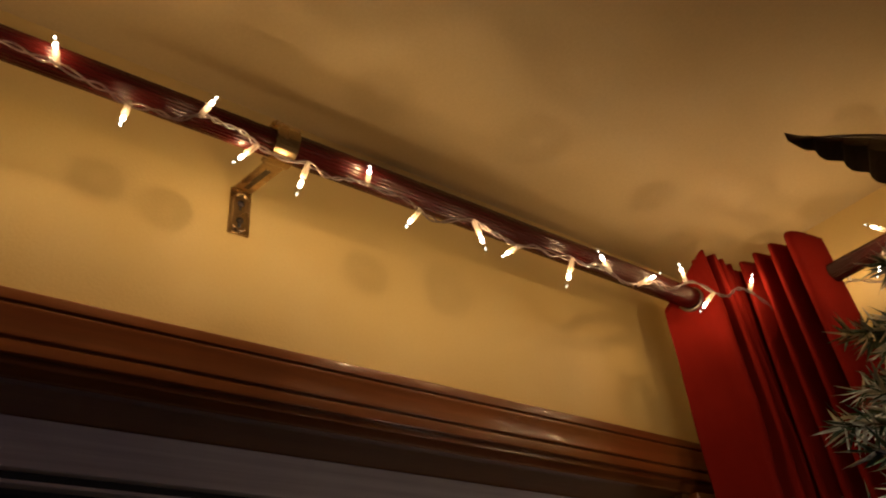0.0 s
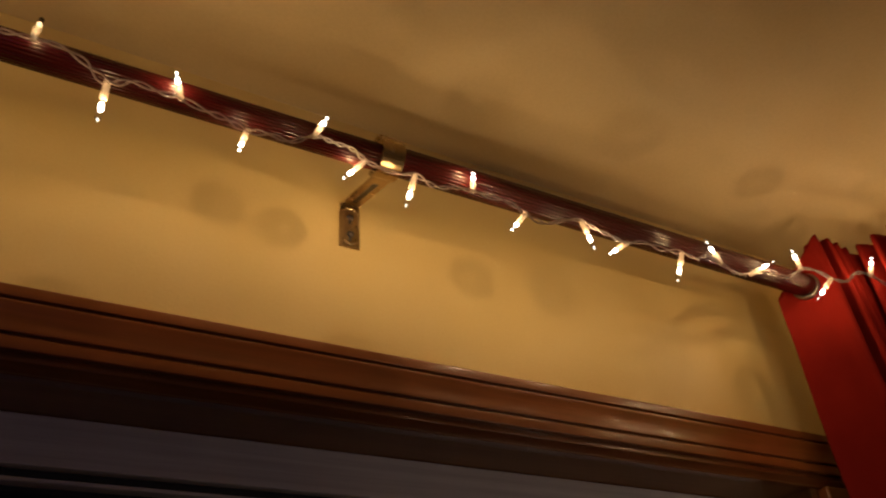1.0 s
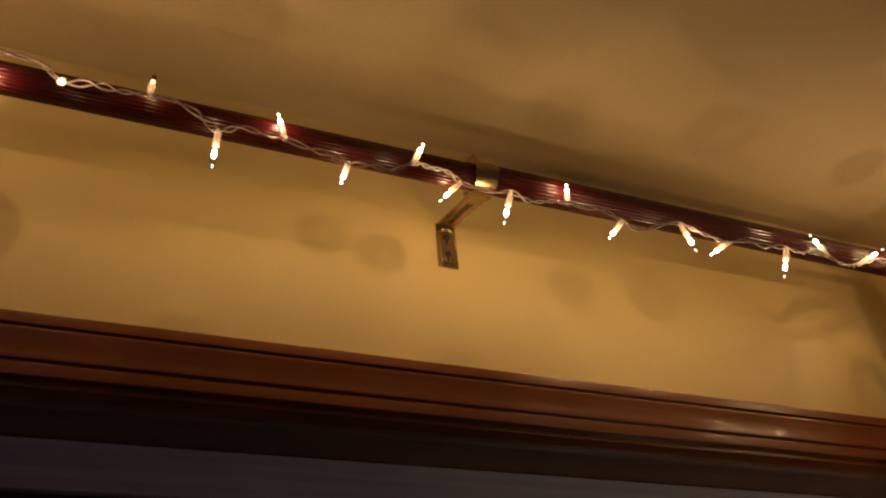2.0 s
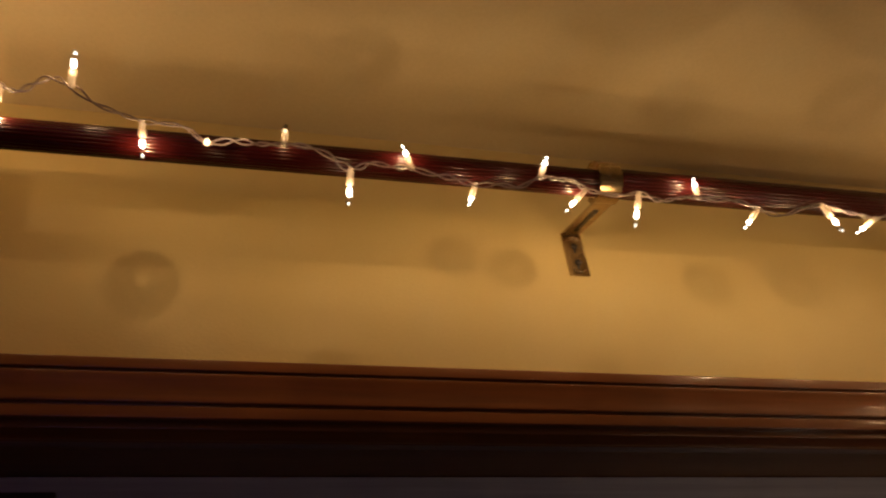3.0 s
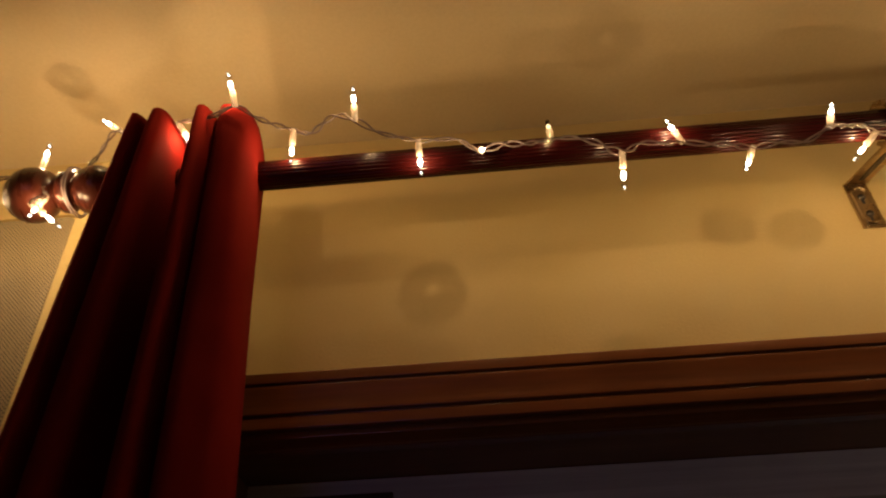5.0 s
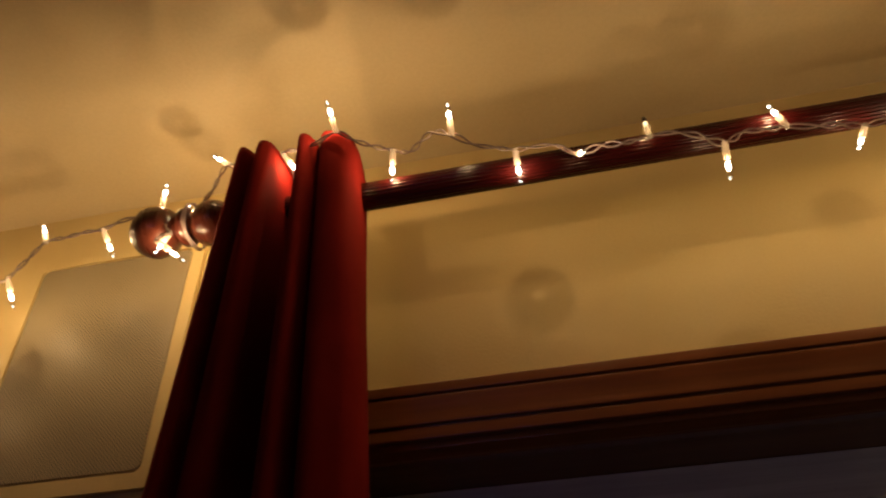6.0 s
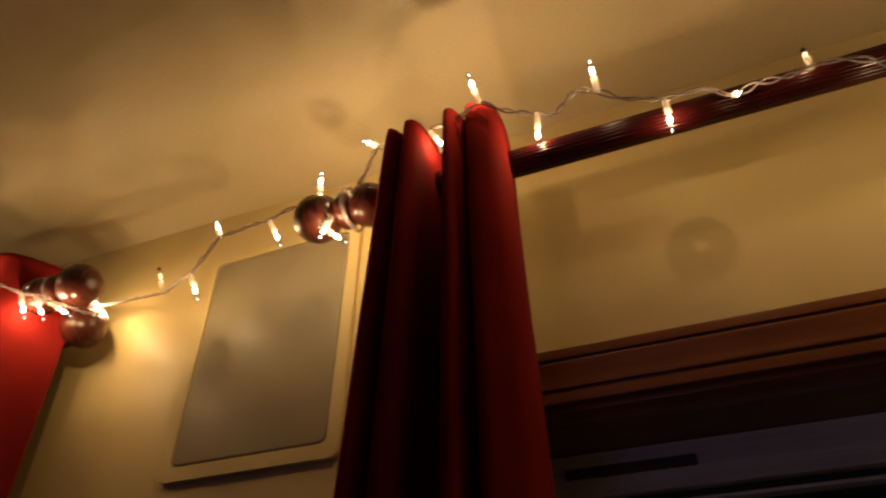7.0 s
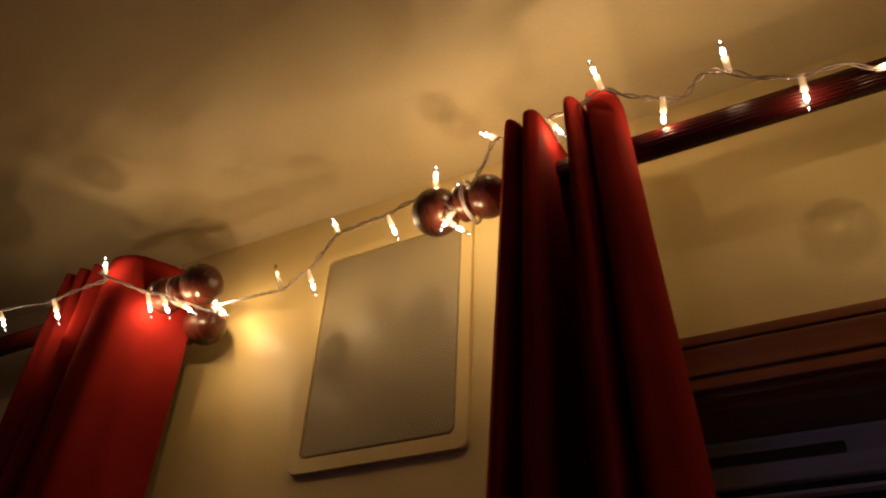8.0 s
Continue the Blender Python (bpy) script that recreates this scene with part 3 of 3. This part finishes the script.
def mini_light(p, d, back, parent, lamp, dim=False):
    """One bulb in its socket at p, pointing along d. Returns where its wire runs."""
    socket, glass, tip, glow, pip_glint, faint = BULB_MESHES
    p, d = Vector(p), Vector(d).normalized()
    m = Matrix.Translation(p) @ d.to_track_quat("X", "Z").to_matrix().to_4x4()
    s = part("mini_light", socket, parent, m=back @ m)
    part("bulb", glass, s)
    part("tip", tip, s)
    part("filament", faint if dim else glow, s, "glowing warm filament")
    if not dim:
        part("pip_glint", pip_glint, s)
    li = new("bulb_light", lamp)
    li.matrix_world = m
    return p - d * 0.029


def light_string():
    ob = holder("string_lights", (0, 0.72, 2.2), "string of small warm white lights on pale twisted wire", "string lights")
    back = Matrix.Translation(-Vector(ob.location))
    bases = []
    for bulbs, power in STRETCHES:
        lamp = lamp_of(BULB_WATTS * power, BULB_COLOUR)
        for p, d in bulbs:
            bases.append(mini_light(p, d, back, ob, lamp_of(BULB_WATTS * FAINT[p], BULB_COLOUR) if p in FAINT else lamp, p in FAINT))
    rng = random.Random(4)
    pts = []
    for i, b in enumerate(bases):
        pts.append(b)
        if i == 3:
            pts += [Vector((1.40, 0.47, 2.20))]
        elif i == 5:
            pts += [Vector((1.385, 0.705, 2.22)), Vector((1.33, 0.672, 2.215))]
        elif i == 28:
            pts += [Vector((-0.652, 0.752, 2.302)), Vector((-0.688, 0.800, 2.300)), Vector((-0.716, 0.785, 2.296))]
        elif i == 42:
            pts += [Vector((-1.445, 0.672, 2.218)), Vector((-1.468, 0.655, 2.230))]
        elif i + 1 < len(bases):
            c = bases[i + 1]
            gap = (c - b).length
            for f in (0.33, 0.67):
                q = b.lerp(c, f) + Vector((0, rng.uniform(-0.006, 0.002), rng.uniform(-0.014, 0.012))) * min(1.0, gap / 0.07) * (0.15 if b.x < -0.87 else 1.0)
                pts.append(q)
    line = spline(pts, 9)
    for strand in range(2):
        out, run = [], 0.0
        for i, p in enumerate(line):
            if i:
                run += (p - line[i - 1]).length
            d = (line[min(i + 1, len(line) - 1)] - line[max(i - 1, 0)]).normalized()
            a = d.cross(Vector((0, 0.2, 1))).normalized()
            b = d.cross(a)
            loose = 0.0019 + 0.0030 * max(0.0, noise.noise(p * 17.0))
            t = run * 2 * math.pi / 0.056 + 3.0 * noise.noise(p * 11.0) + strand * math.pi
            out.append(p + (a * math.cos(t) + b * math.sin(t)) * loose - Vector(ob.location))
        part("wire", tube("wire", out, 0.0013, M_WIRE, 6), ob, "pale twisted wire")
    return ob


LIGHTS = light_string()


def wire_loops(centre, r, turns, seed):
    """Slack of the wire wound round a rod's neck."""
    rng = random.Random(seed)
    pts = []
    steps = 9 * turns
    for i in range(steps + 1):
        a = i * 2 * math.pi / 9
        rr = r + rng.uniform(-0.001, 0.004)
        pts.append(Vector(centre) + Vector((0.008 * (i / steps - 0.5) + rng.uniform(-0.002, 0.002), rr * math.cos(a), rr * math.sin(a))) - Vector(LIGHTS.location))
    part("wire", tube("wire", spline(pts, 5), 0.0015, M_WIRE, 6), LIGHTS, "pale wire wound round the finial")


wire_loops((-0.799, ROD_Y, rod_z(-0.80)), 0.0315, 2, 2)
wire_loops((-1.382, ROD_Y, rod_z(-1.38)), 0.0275, 3, 5)


# ---- christmas tree and its topper ----
def tree():
    ob = holder("christmas_tree", (1.06, 0.10, 0.0), "artificial green tree with frosted needle tips in the corner", "christmas tree")
    rng = random.Random(11)
    part("trunk", lathe("trunk", [(0, 0.02), (0, 0.028), (1.2, 0.016), (2.07, 0.006), (2.08, 0.0005)], M_TWIG, 10), ob, m=pose(0, 0, 0, 0, -90, 0))
    tw_v, tw_f = [], []
    nd = {0: ([], []), 1: ([], [])}

    def blade(store, p, d, ln, w):
        side = d.cross(Vector((rng.uniform(-1, 1), rng.uniform(-1, 1), rng.uniform(-1, 1)))).normalized() * w
        lift = d.cross(side).normalized() * w * 0.6
        v, f = store
        k = len(v)
        v.extend([p - side, p + side, p + d * ln * 0.6 + side * 0.8, p + d * ln, p + d * ln * 0.6 - side * 0.8, p + d * ln * 0.5 + lift])
        f.extend([(k, k + 1, k + 5), (k + 1, k + 2, k + 5), (k + 2, k + 3, k + 5), (k + 3, k + 4, k + 5), (k + 4, k, k + 5)])

    for i in range(680):
        z = 0.55 + 1.38 * (i / 679) ** 0.55
        reach = 0.455 * (1 - math.exp((z - 2.07) / 0.12)) + 0.18 * max(0.0, 1.8 - z)
        a = i * 2.39996 + rng.uniform(-0.2, 0.2)
        reach *= rng.uniform(0.72, 1.06)
        d = Vector((math.cos(a), math.sin(a), rng.uniform(-0.35, 0.08))).normalized()
        p0 = Vector((0, 0, z))
        mid = p0 + d * reach * 0.5
        end = p0 + d * reach + Vector((0, 0, 0.04))
        k = len(tw_v)
        for p, r in ((p0, 0.004), (mid, 0.003), (end, 0.0015)):
            for q in range(4):
                t = q * math.pi / 2
                tw_v.append(p + Vector((-d.y * math.cos(t), d.x * math.cos(t), math.sin(t))) * r)
        for s in (0, 4):
            for q in range(4):
                tw_f.append((k + s + q, k + s + (q + 1) % 4, k + s + 4 + (q + 1) % 4, k + s + 4 + q))
        near = z > 1.45
        for j in range(210 if near else 40):
            f = rng.uniform(0.40, 1.0)
            p = p0.lerp(mid, f * 2) if f < 0.5 else mid.lerp(end, f * 2 - 1)
            w = (d * rng.uniform(0.35, 1.0) + Vector((rng.uniform(-1, 1), rng.uniform(-1, 1), rng.uniform(-1, 1))) * 0.75).normalized()
            blade(nd[1 if rng.random() < 0.22 + 0.30 * (f > 0.8) else 0], p, w, rng.uniform(0.024, 0.042), 0.0021)
    tagged(part("branches", mesh_of("branches", tw_v, tw_f, M_TWIG), ob), kind="stuff")
    for k, mat, lab in ((0, M_NEEDLE, "dark green needles"), (1, M_FROST, "frosted pale needle tips")):
        me = bpy.data.meshes.new("needles")
        me.from_pydata([tuple(v) for v in nd[k][0]], [], nd[k][1])
        me.materials.append(mat)
        tagged(part("needles", me, ob, lab), kind="stuff")
    return ob


tree()


def tree_lights():
    """A spiral of small cool-white lights lying on the tips of the tree's branches."""
    ob = holder("tree_lights", (1.06, 0.10, 1.5), "string of small white lights wound round the tree", "string lights")
    back = Matrix.Translation(-Vector(ob.location))
    lamp = lamp_of(0.85 * BULB_WATTS, (1.0, 0.80, 0.60))
    pts = []
    for i in range(15):
        z = 1.28 + 0.036 * i
        a = 1.00 + (i * 0.95) % 1.9
        r = 0.36 * (1 - math.exp((z - 2.07) / 0.12))
        d = Vector((math.cos(a), math.sin(a), 0.25))
        pts.append(mini_light((1.06 + d.x * r, 0.10 + d.y * r, z), d, back, ob, lamp) - Vector(ob.location))
    part("wire", tube("wire", spline(pts, 10), 0.0016, M_TWIG, 5), ob, "dark green wire")


tree_lights()


def topper():
    """A dark wing with a smooth leading edge and stepped feather ends, on a stem from the tree's tip."""
    root, tip = Vector((1.17, 0.232, 2.20)), Vector((0.869, 0.352, 2.20))
    along = tip - root
    verts, faces = [], []
    n = 90
    for i in range(n + 1):
        t = i / n
        lead = root + along * t + Vector((0.0, -0.036, 0.0)) * math.sin(t * math.pi)
        k = (1 - t) * 9.0
        step = (math.floor(k) + 0.35 * min(1.0, 4.0 * (k % 1.0)) + 0.25 * (k % 1.0)) / 9.0
        trail = lead + Vector((0.30, 0.17, -0.02)) * (0.03 + 0.76 * step) * min(1.0, 0.15 + 14 * (1 - t))
        mid = lead.lerp(trail, 0.4) + Vector((0, 0, 0.010))
        for p, h in ((lead, 0.004), (mid, 0.006), (trail, 0.003)):
            verts += [p, p + Vector((0, 0, h))]
    for i in range(n):
        k = 6 * i
        faces += [(k, k + 6, k + 8, k + 2), (k + 2, k + 8, k + 10, k + 4), (k + 1, k + 3, k + 9, k + 7), (k + 3, k + 5, k + 11, k + 9), (k, k + 1, k + 7, k + 6), (k + 4, k + 10, k + 11, k + 5)]
    faces += [(0, 2, 3, 1), (2, 4, 5, 3), (6 * n, 6 * n + 1, 6 * n + 3, 6 * n + 2), (6 * n + 2, 6 * n + 3, 6 * n + 5, 6 * n + 4)]
    k = len(verts)
    foot = Vector((1.06, 0.10, 2.07))
    for p, r in ((foot, 0.012), (root + Vector((0.02, 0.02, 0.0)), 0.008)):
        for q in range(8):
            a = q * math.pi / 4
            verts.append(p + Vector((math.cos(a) * r, math.sin(a) * r, 0)))
    for q in range(8):
        faces.append((k + q, k + (q + 1) % 8, k + 8 + (q + 1) % 8, k + 8 + q))
    return tagged(new("tree_topper", mesh_of("tree_topper", verts, faces, M_WING)), "dark wing-shaped tree topper with stepped feather edge", "tree topper")


topper()


# ---- television across the room, mirrored blue in the varnish ----
def television():
    ob = holder("television", (-1.2, BACK, 0.75), "large television showing a dim blue picture on a dark stand", "television")
    part("cabinet", box("cabinet", (-0.62, 0.06, 0.0), (0.62, 0.12, 0.74), M_RUBBER, 0.01), ob)
    part("screen", box("screen", (-0.59, 0.118, 0.03), (0.59, 0.123, 0.71), M_SCREEN), ob, "glowing blue screen")
    part("stand", box("stand", (-0.75, 0.02, -0.75), (0.75, 0.45, -0.001), M_JAMB, 0.008), ob, "dark wooden stand")


def screen_material():
    m = bpy.data.materials.new("screen")
    m.use_nodes = True
    b = m.node_tree.nodes["Principled BSDF"]
    b.inputs["Base Color"].default_value = (0.02, 0.02, 0.02, 1)
    b.inputs["Emission Color"].default_value = (0.36, 0.32, 0.85, 1)
    b.inputs["Emission Strength"].default_value = 1.2
    return m


M_SCREEN = screen_material()
television()
